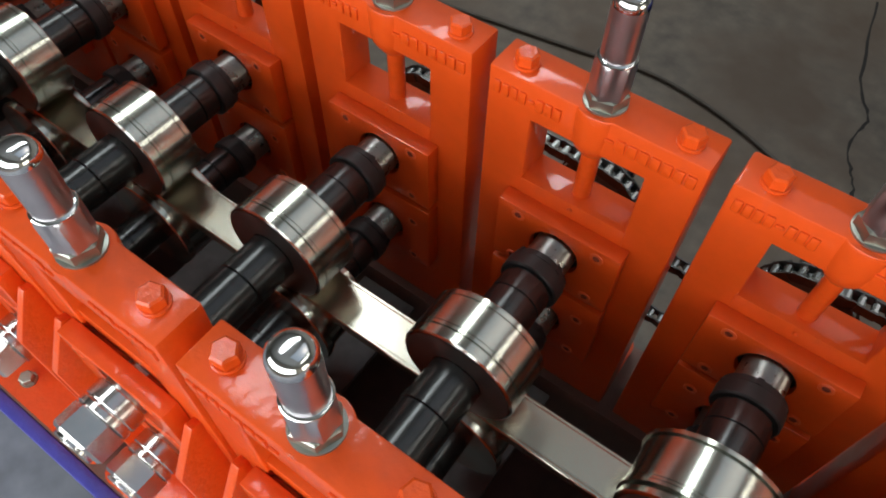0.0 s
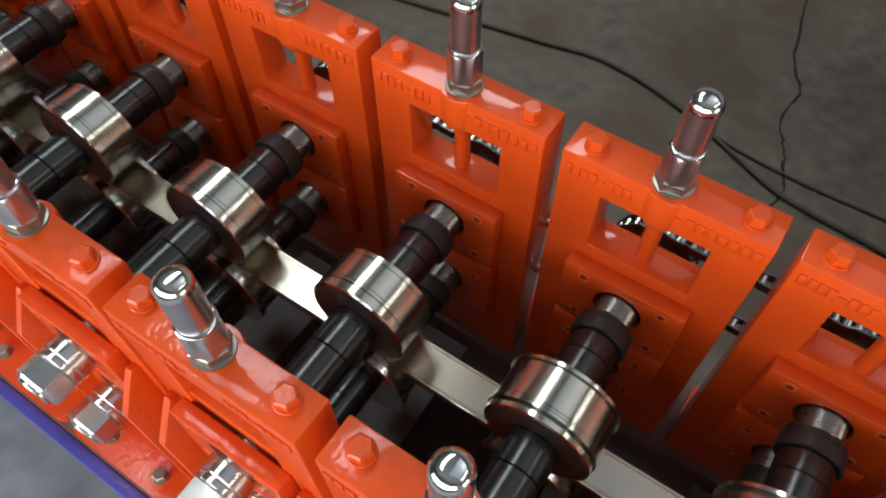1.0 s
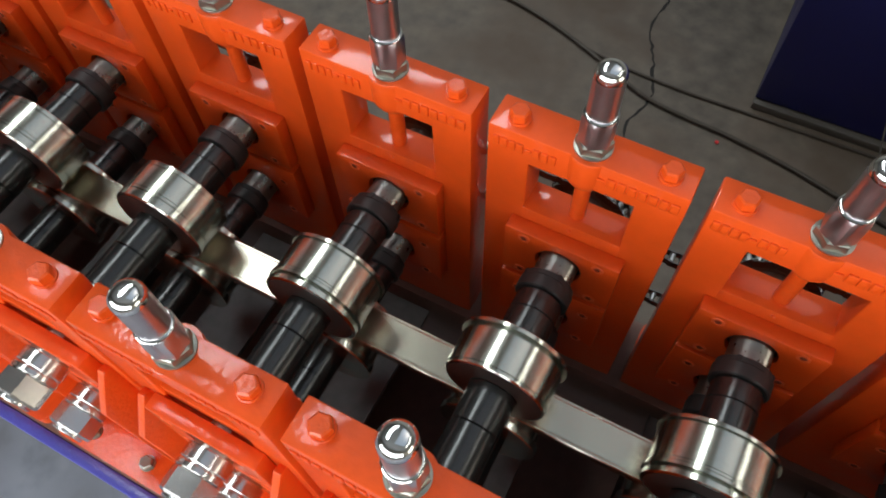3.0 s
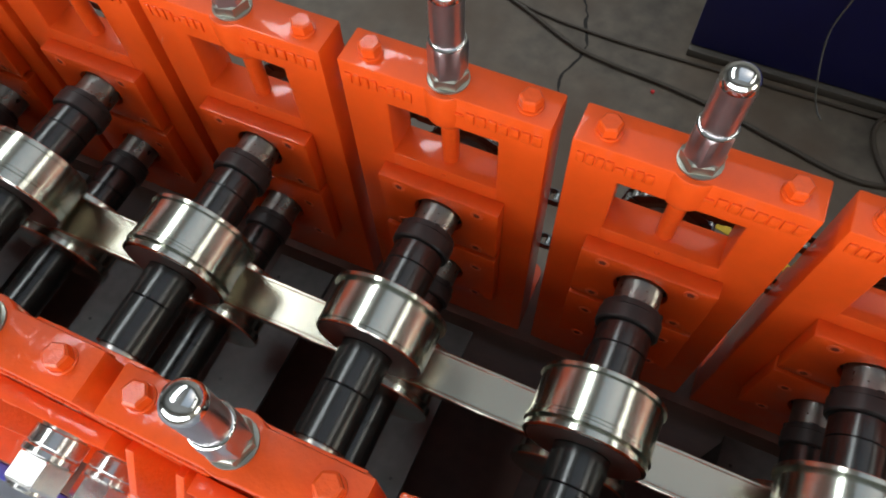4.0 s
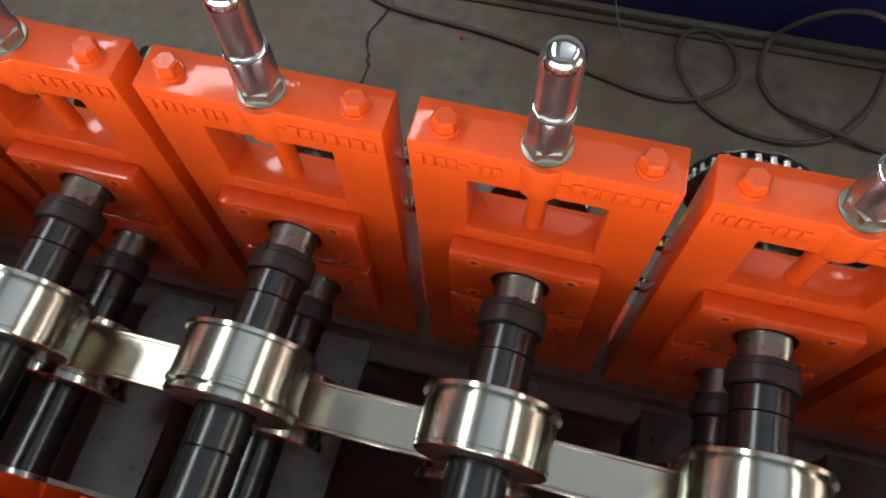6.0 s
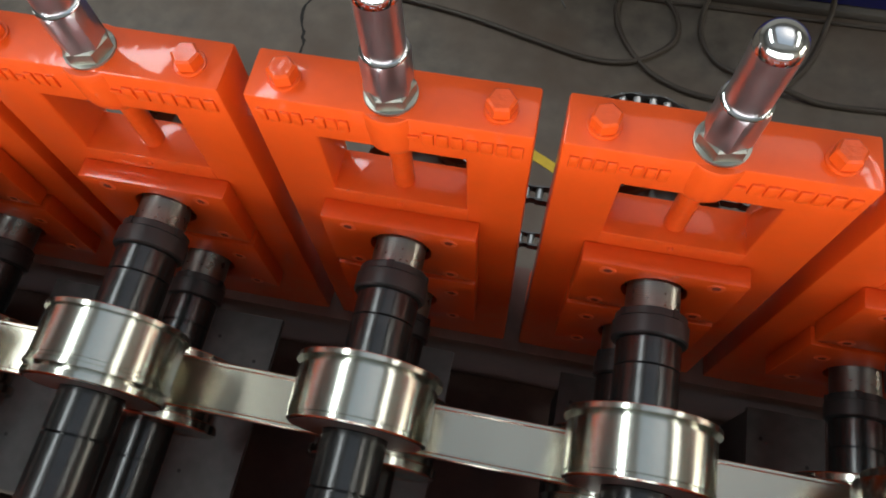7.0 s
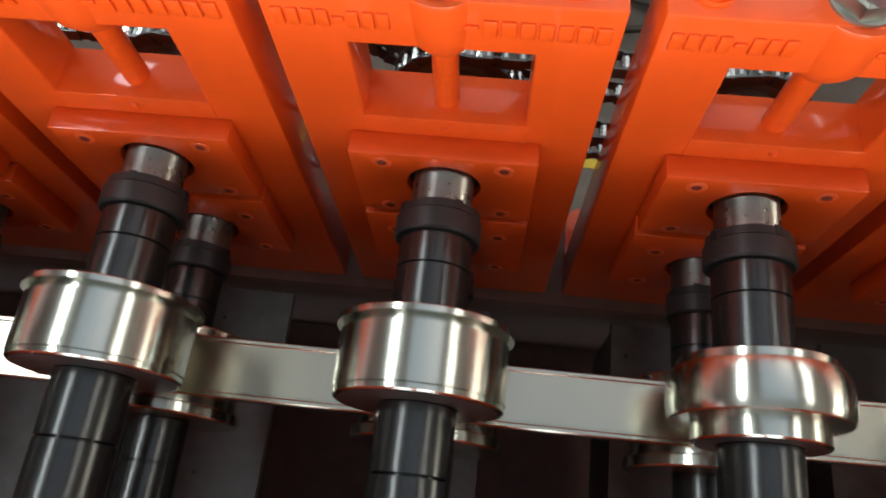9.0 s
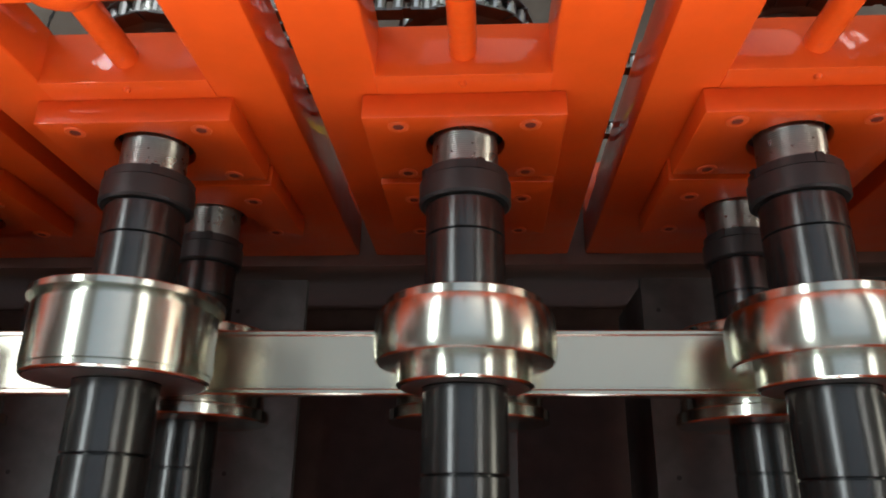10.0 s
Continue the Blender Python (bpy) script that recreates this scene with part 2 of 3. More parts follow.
bm = bmesh.new()
box(bm, X0 - 3, X1 + 3, Y0 - 3, Y1 + 3, -0.2, 0)
solid("floor", bm, FLOOR, "worn grey-brown concrete workshop floor", "floor", "structure")
bm = bmesh.new()
sheet_with_openings(bm, X0, X1, Y0, Y1, [(rx - rw / 2, rx + rw / 2, -1.2, 6.8) for rx, rw, _, _ in ROOF_LIGHTS], lambda u, v, s: (u, v, HZ + 0.1 * s))
solid("ceiling", bm, ROOFMAT, "sheet metal hall roof with long roof lights", "ceiling", "structure")
for nm, holes, rng, put in (
        ("wall_north", [], (X0, X1), lambda u, v, s: (u, Y1 + 0.2 * s, v)),
        ("wall_south", [(-6, 8, 1.5, 4.5)], (X0, X1), lambda u, v, s: (u, Y0 - 0.2 * s, v)),
        ("wall_west", [], (Y0, Y1), lambda u, v, s: (X0 - 0.2 * s, u, v)),
        ("wall_east", [(-4.5, 2.5, 0.7, 5.1)], (Y0, Y1), lambda u, v, s: (X1 + 0.2 * s, u, v))):
    bm = bmesh.new()
    sheet_with_openings(bm, rng[0], rng[1], 0, HZ, holes, put)
    solid(nm, bm, WALLMAT, "plain grey sheet wall of the hall", "wall", "structure")

# thin paler sheet over the near floor, standing in for daylight falling there
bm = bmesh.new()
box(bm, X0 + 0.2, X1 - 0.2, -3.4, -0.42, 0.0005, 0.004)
solid("near_floor_strip", bm, NEAR_FLOOR_LIT, "near floor strip along the machine, daylight in its paler grey", "floor", "structure")

# ---- machine bed ----
bed = thing("machine_bed", "long welded machine bed, blue edge, grey cross plates", "machine bed")
XA, XB = -4.2 * P, 13.4 * P
for y0, y1, low in ((0.010, 0.150, 0.0), (MIRROR - 0.186, MIRROR - 0.010, LOW)):
    bm = bmesh.new()
    z = ZT + FOOT - 0.002 - low
    m0, m1 = (y0 + y1) / 2 - 0.02, (y0 + y1) / 2 + 0.02
    prism(bm, [(y0, z), (y1, z), (y1, z - 0.03), (m1, z - 0.03), (m1, z - 0.40), (y1, z - 0.40), (y1, z - 0.43), (y0, z - 0.43), (y0, z - 0.40), (m0, z - 0.40), (m0, z - 0.03), (y0, z - 0.03)], XA, XB)
    part("side_beam", bm, BEDDARK, bed, "dark steel side beam")
bm = bmesh.new()
box(bm, XA, XB, MIRROR - 0.210, MIRROR - 0.1865, ZT + FOOT - 0.36, ZT + FOOT - 0.012)
rounded(bm, 0.004)
part("edge_rail", bm, BLUE, bed, "blue painted edge rail")
for k in range(-4, 14):
    bm = bmesh.new()
    box(bm, k * P - 0.056, k * P + 0.056, MIRROR + 0.006, -0.006, ZT - 0.612, ZT - 0.600)
    box(bm, k * P - 0.050, k * P - 0.040, MIRROR + 0.006, -0.006, ZT - 0.80, ZT - 0.612)
    plate = part("cross_plate", bm, BEDPLATE, bed)
    # holes are not cut: raised discs carry their darkness as colour
    for hx, hy in ((-0.036, -0.05), (0.030, -0.08), (-0.030, -0.26), (0.034, -0.29)):
        bm = bmesh.new()
        lathe(bm, [(0.0030, 0), (0.0030, 0.0006)], 12, "z", (k * P + hx, hy, ZT - 0.6001))
        part("hole_disc", bm, RECESS_DARK, plate)
bm = bmesh.new()
box(bm, XA, XB, MIRROR + 0.006, -0.006, ZT - 0.86, ZT - 0.85)
part("drip_tray", bm, BEDDARK, bed, "dark oily tray")
for k in range(-4, 14, 3):
    for y0, y1 in ((0.02, 0.12), (MIRROR - 0.12, MIRROR - 0.02)):
        bm = bmesh.new()
        box(bm, k * P - 0.05, k * P + 0.05, y0, y1, 0.0, ZT + FOOT - 0.43)
        rounded(bm, 0.004)
        part("leg", bm, BLUE, bed)


# ---- roll stands ----
def hexagon(bm, af, z0, z1, at, chamfer=0.0, spin=0.0):
    r = af / math.sqrt(3)
    prof = [(r, z0), (r, z1 - chamfer), (r - chamfer * 1.2, z1)] if chamfer else [(r, z0), (r, z1)]
    lathe(bm, prof, 6, "z", at, True, spin)


def roll_stand(outer):
    paint = PAINT_NEAR if outer else PAINT
    st = thing("roll_stand", "orange painted cast roll stand with chrome cap nut", "roll stand", "roll stands in two rows")
    W, YF, YB, TOP = 0.1285, 0.0235, 0.0765, -0.013
    bm = bmesh.new()
    def put(u, v, s):
        return (u, YB if s else YF, v)
    sheet_with_openings(bm, -W, W, FOOT, TOP, [(-0.070, 0.070, -0.206, -0.066)], put)
    rounded(bm, 0.0028, 40)
    # boss for the stud, bulging at the front and the back
    lathe(bm, [(0.0135, -0.087), (0.0170, -0.084), (0.0240, -0.074), (0.0285, -0.066), (0.0300, -0.058), (0.0306, -0.045), (0.0312, TOP - 0.012), (0.0312, TOP - 0.003), (0.0302, TOP - 0.0010)], 44, "z", (0, 0.0475, 0))
    # foot flange
    f = bmesh.new()
    box(f, -W, W, 0.0240, 0.182 if outer else 0.148, FOOT, FOOT + 0.022)
    bmesh.ops.bevel(f, geom=[e for e in f.edges if abs(e.verts[0].co.z - e.verts[1].co.z) > 0.01], offset=0.02, segments=4, profile=0.5, affect="EDGES")
    me = bpy.data.meshes.new("flange")
    f.to_mesh(me)
    f.free()
    bm.from_mesh(me)
    bpy.data.meshes.remove(me)
    part("casting", bm, paint, st)
    # gussets on the back, by the edges
    for x in (-0.112, 0.100):
        bm = bmesh.new()
        prism(bm, [(YB - 0.001, -0.205), (YB + 0.012, -0.200), (YB + 0.052, -0.270), (YB + 0.052, FOOT + 0.022), (YB - 0.001, FOOT + 0.022)], x, x + 0.012)
        rounded(bm, 0.0022)
        part("gusset", bm, PAINT_THICK, st)
    bolt_y = 0.150 if outer else 0.122
    for x in (-0.060, 0.060):
        bm = bmesh.new()
        lathe(bm, [(0.014, FOOT + 0.022), (0.014, FOOT + 0.0245)], 24, "z", (x, bolt_y, 0))
        hexagon(bm, 0.021, FOOT + 0.0245, FOOT + 0.036, (x, bolt_y, 0), 0.0016, x)
        part("foot_bolt", bm, ZINC, st, "bare steel bolt")
    # raised lettering, as plain bars
    for y0, y1 in ((YF - 0.0026, YF + 0.001), (YB - 0.001, YB + 0.0026)):
        for x0, pitch, hyphen in ((-0.1205, 0.0109, 4), (0.0175, 0.0132, 0)):
            for k in range(8):
                xc = x0 + k * pitch
                bm = bmesh.new()
                z0, z1 = (-0.0405, -0.0355) if k == hyphen else (-0.0465, -0.0295)
                box(bm, xc, xc + pitch * 0.80, y0, y1, z0, z1)
                rounded(bm, 0.0014, 30, 2)
                part("raised_bar", bm, PAINT_THICK, st)
    # bearing blocks, keeper plates with screws, at the front and the back
    lift = LOW if outer else 0.0
    for zc, top, bottom in ((-0.238 + lift, -0.187, -0.3015), (-0.390 + lift, -0.3125, -0.452)):
        for y0, y1, out in ((0.0, YF - 0.0005, -1), (YB + 0.0005, YB + 0.0235, 1))[:2 if outer else 1]:
            bm = bmesh.new()
            plate_with_hole(bm, -0.085, 0.085, bottom, top, y0, y1, 0, zc, 0.0345)
            rounded(bm, 0.0016, 50)
            kp = part("keeper_plate", bm, paint, st)
            bm = bmesh.new()
            lathe(bm, [(0.0342, y0 + 0.010), (0.0342, y1 - 0.002)], 28, "y", (0, 0, zc))
            part("bearing", bm, RECESS_DARK, kp, "dark bearing inside the plate")
            face = y0 if out < 0 else y1
            for x in (-0.0555, 0.0555):
                for dz in (0.0364, -0.0510) if zc > -0.3 else (0.0390, -0.0480):
                    dz -= lift
                    bm = bmesh.new()
                    ya, yb, yc = face + out * 0.0012, face - out * 0.004, face + out * 0.0002
                    lathe(bm, [(0.0090, yb), (0.0090, ya - out * 0.0006), (0.0082, ya), (0.0050, ya), (0.0050, yc)], 16, "y", (x, 0, zc + dz))
                    sc = part("socket_screw", bm, SCREW, kp)
                    # shallow hex floor; the depth's shade is put into its darker colour
                    bm = bmesh.new()
                    lathe(bm, [(0.0050, yc - out * 0.001), (0.0050, yc + out * 0.0003)], 6, "y", (x, 0, zc + dz))
                    part("socket", bm, SOCKET_SHADE, sc)
    bm = bmesh.new()
    box(bm, -0.0716, 0.0716, YF - 0.0006, 0.0715, -0.2070, -0.1620)
    rounded(bm, 0.0010, 40)
    block = part("bearing_block", bm, paint, st)
    bm = bmesh.new()
    lathe(bm, [(0.0032, YF + 0.001), (0.0032, YF - 0.002), (0.0024, YF - 0.0038), (0.001, YF - 0.0045)], 14, "y", (0, 0, -0.1725))
    part("grease_nipple", bm, PAINT_THICK, block)
    # adjusting rod down to the bearing block
    bm = bmesh.new()
    lathe(bm, [(0.0112, -0.1625), (0.0112, -0.060)], 24, "z", (0, 0.0470, 0))
    part("adjusting_rod", bm, PAINT_THICK, st)
    # hex bolts on the top
    for k, x in enumerate((-0.0963, 0.0963)):
        bm = bmesh.new()
        lathe(bm, [(0.0150, TOP), (0.0150, TOP + 0.0022), (0.0140, TOP + 0.003)], 24, "z", (x, 0.047, 0))
        hexagon(bm, 0.0235, TOP + 0.003, TOP + 0.0165, (x, 0.047, 0), 0.0021, 0.3 + 0.9 * k)
        part("hex_bolt", bm, PAINT_THICK, st)
    # lock nut and chrome cap nut
    bm = bmesh.new()
    lathe(bm, [(0.0240, TOP), (0.0240, TOP + 0.0025), (0.0230, TOP + 0.003)], 28, "z", (0, 0.047, 0))
    hexagon(bm, 0.0400, TOP + 0.003, TOP + 0.0165, (0, 0.047, 0), 0.0016, 0.2)
    part("lock_nut", bm, ZINC, st, "zinc plated lock nut")
    bm = bmesh.new()
    # hexagon whose top corners are turned off by a cone
    seg, foot, shoulder = 72, TOP + 0.0165, 0.0455
    rings = [[], [], []]
    for i in range(seg):
        u = 2 * math.pi * i / seg
        r = 0.0192 / math.cos((u - 0.5) % (math.pi / 3) - math.pi / 6)
        for ringv, rad, z in zip(rings, (r, r, 0.0194), (foot, shoulder - (r - 0.0192) * 1.4, shoulder + 0.0004)):
            ringv.append(bm.verts.new((rad * math.cos(u), 0.047 + rad * math.sin(u), z)))
    for p, q in zip(rings, rings[1:]):
        for i in range(seg):
            bm.faces.new((p[i], p[(i + 1) % seg], q[(i + 1) % seg], q[i]))
    dome = [(0.0184 * math.cos(a) ** 0.75, 0.109 + 0.0140 * math.sin(a)) for a in (radians(d) for d in (0, 12, 25, 38, 50, 62, 74, 85))]
    lathe(bm, [(0.0176, 0.0440), (0.0176, 0.0480), (0.0180, 0.0500), (0.0180, 0.060), (0.0182, 0.1070)], 40, "z", (0, 0.047, 0))
    cap = part("cap_nut", bm, CAPBODY, st, "satin chrome cap nut")
    bm = bmesh.new()
    lathe(bm, [(0.0170, 0.0445), (0.0194, 0.0458), (0.0204, 0.0462), (0.0205, 0.0474), (0.0190, 0.0490), (0.0172, 0.0494)], 40, "z", (0, 0.047, 0))
    part("shoulder", bm, CHROME, cap, "bright turned shoulder")
    bm = bmesh.new()
    lathe(bm, [(0.0179, 0.1068), (0.0184, 0.1072), *dome], 40, "z", (0, 0.047, 0))
    part("dome", bm, CHROME, cap, "polished chrome dome")
    return st


stand = roll_stand(False)
FAR, NEAR = range(-3, 13), range(-3, 13)
stand.matrix_basis = pose(FAR[0] * P, 0, ZT)
for k in FAR[1:]:
    copy_thing(stand, pose(k * P, 0, ZT))
stand = roll_stand(True)
stand.matrix_basis = pose(NEAR[0] * P + NEAR_DX, MIRROR, ZT - LOW, 0, 0, 180)
for k in NEAR[1:]:
    copy_thing(stand, pose(k * P + NEAR_DX, MIRROR, ZT - LOW, 0, 0, 180))


# ---- shafts and rolls ----
RY0, RY1 = -0.2095, -0.1420     # sides of the upper rolls


def ring(name, prof, mat, parent, zc, label="", seg=48, cap=True):
    bm = bmesh.new()
    lathe(bm, prof, seg, "y", (0, 0, zc), cap)
    return part(name, bm, mat, parent, label, 28)


def roll_profile(kind):
    a, b, R = RY0, RY1, 0.0742
    g = 0.0034
    if kind == "plain":      # fine grooves near both sides
        return [(0.034, a), (R - 0.002, a), (R, a + 0.002), (R, a + 0.014), (R - g, a + 0.0142), (R - g, a + 0.0160), (R, a + 0.0162), (R, a + 0.0205), (R - g / 2, a + 0.0206), (R - g / 2, a + 0.0214), (R, a + 0.0215),
                (R, b - 0.009), (R - g, b - 0.0088), (R - g, b - 0.0078), (R, b - 0.0076), (R, b - 0.001), (R - 0.001, b), (0.034, b)]
    if kind == "stepped":    # a wide near rim behind a deep groove, a thin far rim
        return [(0.034, a - 0.0105), (R - 0.004, a - 0.0105), (R - 0.001, a - 0.009), (R - 0.001, a - 0.0025), (R - 0.010, a - 0.0020), (R - 0.010, a + 0.0020), (R + 0.0012, a + 0.0024),
                (R + 0.0012, a + 0.0062), (R - 0.0016, a + 0.0064), (R - 0.0016, a + 0.0076), (R - 0.0002, a + 0.0078), (R - 0.0002, a + 0.0108), (R - 0.0026, a + 0.0110), (R - 0.0026, a + 0.0122), (R - 0.001, a + 0.0124),
                (R - 0.001, b - 0.0082), (R - 0.004, b - 0.0080), (R - 0.004, b - 0.0060), (R + 0.0022, b - 0.0058), (R + 0.0022, b - 0.001), (R + 0.001, b), (0.034, b)]
    if kind == "flanged":    # a raised far flange over a groove, a fine line at the near side
        return [(0.034, a), (R - 0.004, a), (R - 0.0022, a + 0.0015), (R - 0.0022, a + 0.0055), (R - 0.0044, a + 0.0057), (R - 0.0044, a + 0.0067), (R - 0.0012, a + 0.0068),
                (R - 0.0012, b - 0.0120), (R - 0.007, b - 0.0117), (R - 0.007, b - 0.0064), (R + 0.003, b - 0.006), (R + 0.003, b - 0.001), (R + 0.002, b), (0.034, b)]
    # full body, easing in towards a narrow far rim, with a smaller collar at the near side
    return [(0.034, a - 0.004), (0.0525, a - 0.004), (0.0540, a - 0.0025), (0.0540, -0.1957), (0.0692, -0.1956), (0.0710, -0.1946), (0.0724, -0.1910),
            (0.0731, -0.1860), (0.0734, -0.1800), (0.0733, -0.1735), (0.0729, -0.1670), (0.0721, -0.1612), (0.0709, -0.1570), (0.0700, -0.1550), (0.0640, -0.1545),
            (0.0640, -0.1532), (0.0644, -0.1528), (0.0642, b - 0.0045), (0.0628, b - 0.0035), (0.034, b - 0.0035)]


def shaft(kind, upper, x):
    zc = -0.238 if upper else -0.390
    s = thing("upper_shaft" if upper else "lower_shaft",
              ("blackened upper shaft with a bright ground forming roll" if upper else "blackened lower shaft with a flanged bottom roll"),
              "roll shaft", "shafts across the machine", at=(x, 0, ZT))
    R, C = (0.0335, 0.0395) if upper else (0.0300, 0.0350)
    # bare shaft from end to end, with a threaded stretch by each stand
    core = [(0.0240, MIRROR - 0.160), (0.0255, MIRROR - 0.158)]
    y = MIRROR - 0.110
    core += [(0.0255, y), (0.0285, y + 0.001), (0.0285, MIRROR - 0.004)]
    core += [(0.0285, MIRROR + 0.0300)]
    ring("bar", core, THREAD, s, zc, "bare threaded steel shaft end")
    ring("inner_bar", [(0.0280, MIRROR + 0.0305), (0.0280, -0.0340)], BLACK, s, zc, "", 32)
    core = [(0.0283, -0.0342)]
    core += [(0.0287 if k % 2 else 0.0283, -0.033 + 0.0010 * k) for k in range(34)]
    core += [(0.0285, 0.004), (0.0285, 0.030)]
    ring("bar", core, THREAD, s, zc, "bare threaded steel shaft")
    ring("drive_end", [(0.0240, 0.0302), (0.0240, 0.215), (0.022, 0.218)], BLACK, s, zc, "black drive end", 32)
    # slotted lock collar by the far stand
    y0, e = -0.030, -0.060
    collar = ring("lock_collar", [(0.028, y0), (C - 0.0035, y0), (C - 0.0020, y0 - 0.0015), (C - 0.0020, y0 - 0.0085), (C - 0.0032, y0 - 0.0088), (C - 0.0032, y0 - 0.0098), (C, y0 - 0.0102),
                                  (C, e + 0.002), (C - 0.002, e), (0.028, e)], COLLAR, s, zc, "black slotted lock collar", 44)
    turn = random.uniform(0, 90)
    # slots are not cut: black boxes, slightly proud, stand in for their shade
    for a in range(4):
        bm = bmesh.new()
        box(bm, -0.0035, 0.0035, y0 - 0.0085, y0 + 0.0003, C - 0.006, C - 0.0014)
        bmesh.ops.rotate(bm, verts=bm.verts, cent=(0, 0, 0), matrix=Matrix.Rotation(radians(turn + 90 * a), 3, "Y"))
        bmesh.ops.translate(bm, verts=bm.verts, vec=(0, 0, zc))
        part("slot_shade", bm, RECESS_DARK, collar)
    # spacer sleeves, with a joint between them
    sl = [(RY1 + 0.0005, -0.0899), (-0.0893, -0.0605)] if upper else [(-0.1335, -0.0965), (-0.0945, -0.0605)]
    sn = [(RY0 - 0.0005, -0.2610), (-0.2622, MIRROR + 0.0070)] if upper else [(-0.2235, -0.2670), (-0.2682, MIRROR + 0.0070)]
    joint = (-0.279 if kind == "barrel" else -0.266) if upper else -0.2670
    sn[0], sn[1] = (sn[0][0], joint), (joint - 0.0012, sn[1][1])
    if upper and kind in ("barrel", "stepped"):
        sn[0] = (RY0 - (0.0045 if kind == "barrel" else 0.0110), joint)
    for y0, y1 in sl + sn:
        lo, hi = min(y0, y1), max(y0, y1)
        ring("spacer_sleeve", [(0.029, lo), (R - 0.0012, lo), (R, lo + 0.0008), (R, hi - 0.0008), (R - 0.0012, hi), (0.029, hi)], BLACK, s, zc, "", 40)
    if upper:
        prof = roll_profile(kind)
        ring("forming_roll", prof, ROLL, s, zc, "bright ground steel forming roll", 72)
        for yy, d in ((prof[0][1], -1), (prof[-1][1], 1)):
            ring("roll_side", [(R + 0.0006, yy + d * 0.0004), (prof[1 if d < 0 else -2][0] - 0.002, yy + d * 0.0004)], ROLL_SIDE, s, zc, "dull turned side of the roll", 56, False)
    else:
        body = [(0.030, -0.2230), (0.0770, -0.2230), (0.0785, -0.2215), (0.0785, -0.2125), (0.0770, -0.2110), (0.0725, -0.2108), (0.0725, -0.1445), (0.0770, -0.1443),
                (0.0785, -0.1430), (0.0785, -0.1355), (0.0770, -0.1340), (0.030, -0.1340)]
        ring("bottom_roll", body, ROLL, s, zc, "bright flanged bottom roll", 64)
    # washer and hex nut at the near end
    y = MIRROR - 0.104
    ring("end_collar", [(0.0255, y), (0.0325, y), (0.0335, y - 0.001), (0.0335, y - 0.019), (0.0325, y - 0.0202), (0.0305, y - 0.0206), (0.0305, y - 0.0220),
                        (0.0325, y - 0.0224), (0.0335, y - 0.0235), (0.0335, y - 0.0300), (0.0325, y - 0.0310), (0.0255, y - 0.0310)], NUTPLATE, s, zc, "bright steel collar", 40)
    bm = bmesh.new()
    r = 0.061 / math.sqrt(3)
    lathe(bm, [(r - 0.002, y - 0.0312), (r, y - 0.0330), (r, y - 0.0620), (r - 0.0040, y - 0.0655)], 6, "y", (0, 0, zc), True, random.uniform(0, 1))
    lathe(bm, [(0.0255, y - 0.0650), (0.0255, y - 0.0690), (0.0235, y - 0.0710)], 32, "y", (0, 0, zc))
    part("end_nut", bm, NUTPLATE, s, "chromed hex nut", 28)
    return s


KINDS = {4: "stepped", 6: "stepped", 5: "flanged", 7: "flanged", 8: "flanged", 9: "barrel", 10: "barrel", 11: "barrel", 12: "barrel"}
for k in FAR:
    kind = KINDS.get(k, "plain")
    shaft(kind, True, k * P)
    shaft(kind, False, k * P)

# ---- strip ----
strip = thing("steel_strip", "bright galvanised steel strip, edges bent down, between the rolls", "steel strip", at=(0, 0, ZT - 0.3120))
bm = bmesh.new()
prism(bm, [(-0.1995, -0.0016), (-0.1995, 0.0), (-0.1555, 0.0), (-0.1555, -0.0016)], XA, XB)
part("web", bm, STRIP, strip)
for d, name in ((1, "far_edge"), (-1, "near_edge")):
    yc = -0.1775
    edge = [(0.0222, -0.0004), (0.0238, -0.0004), (0.0252, 0.0006), (0.0280, 0.0006), (0.0293, -0.0006), (0.0293, -0.0170), (0.0277, -0.0170), (0.0277, -0.0016), (0.0222, -0.0020)]
    bm = bmesh.new()
    prism(bm, [(yc + d * y, z) for y, z in edge], XA, XB)
    part("bent_edge", bm, STRIP, strip)

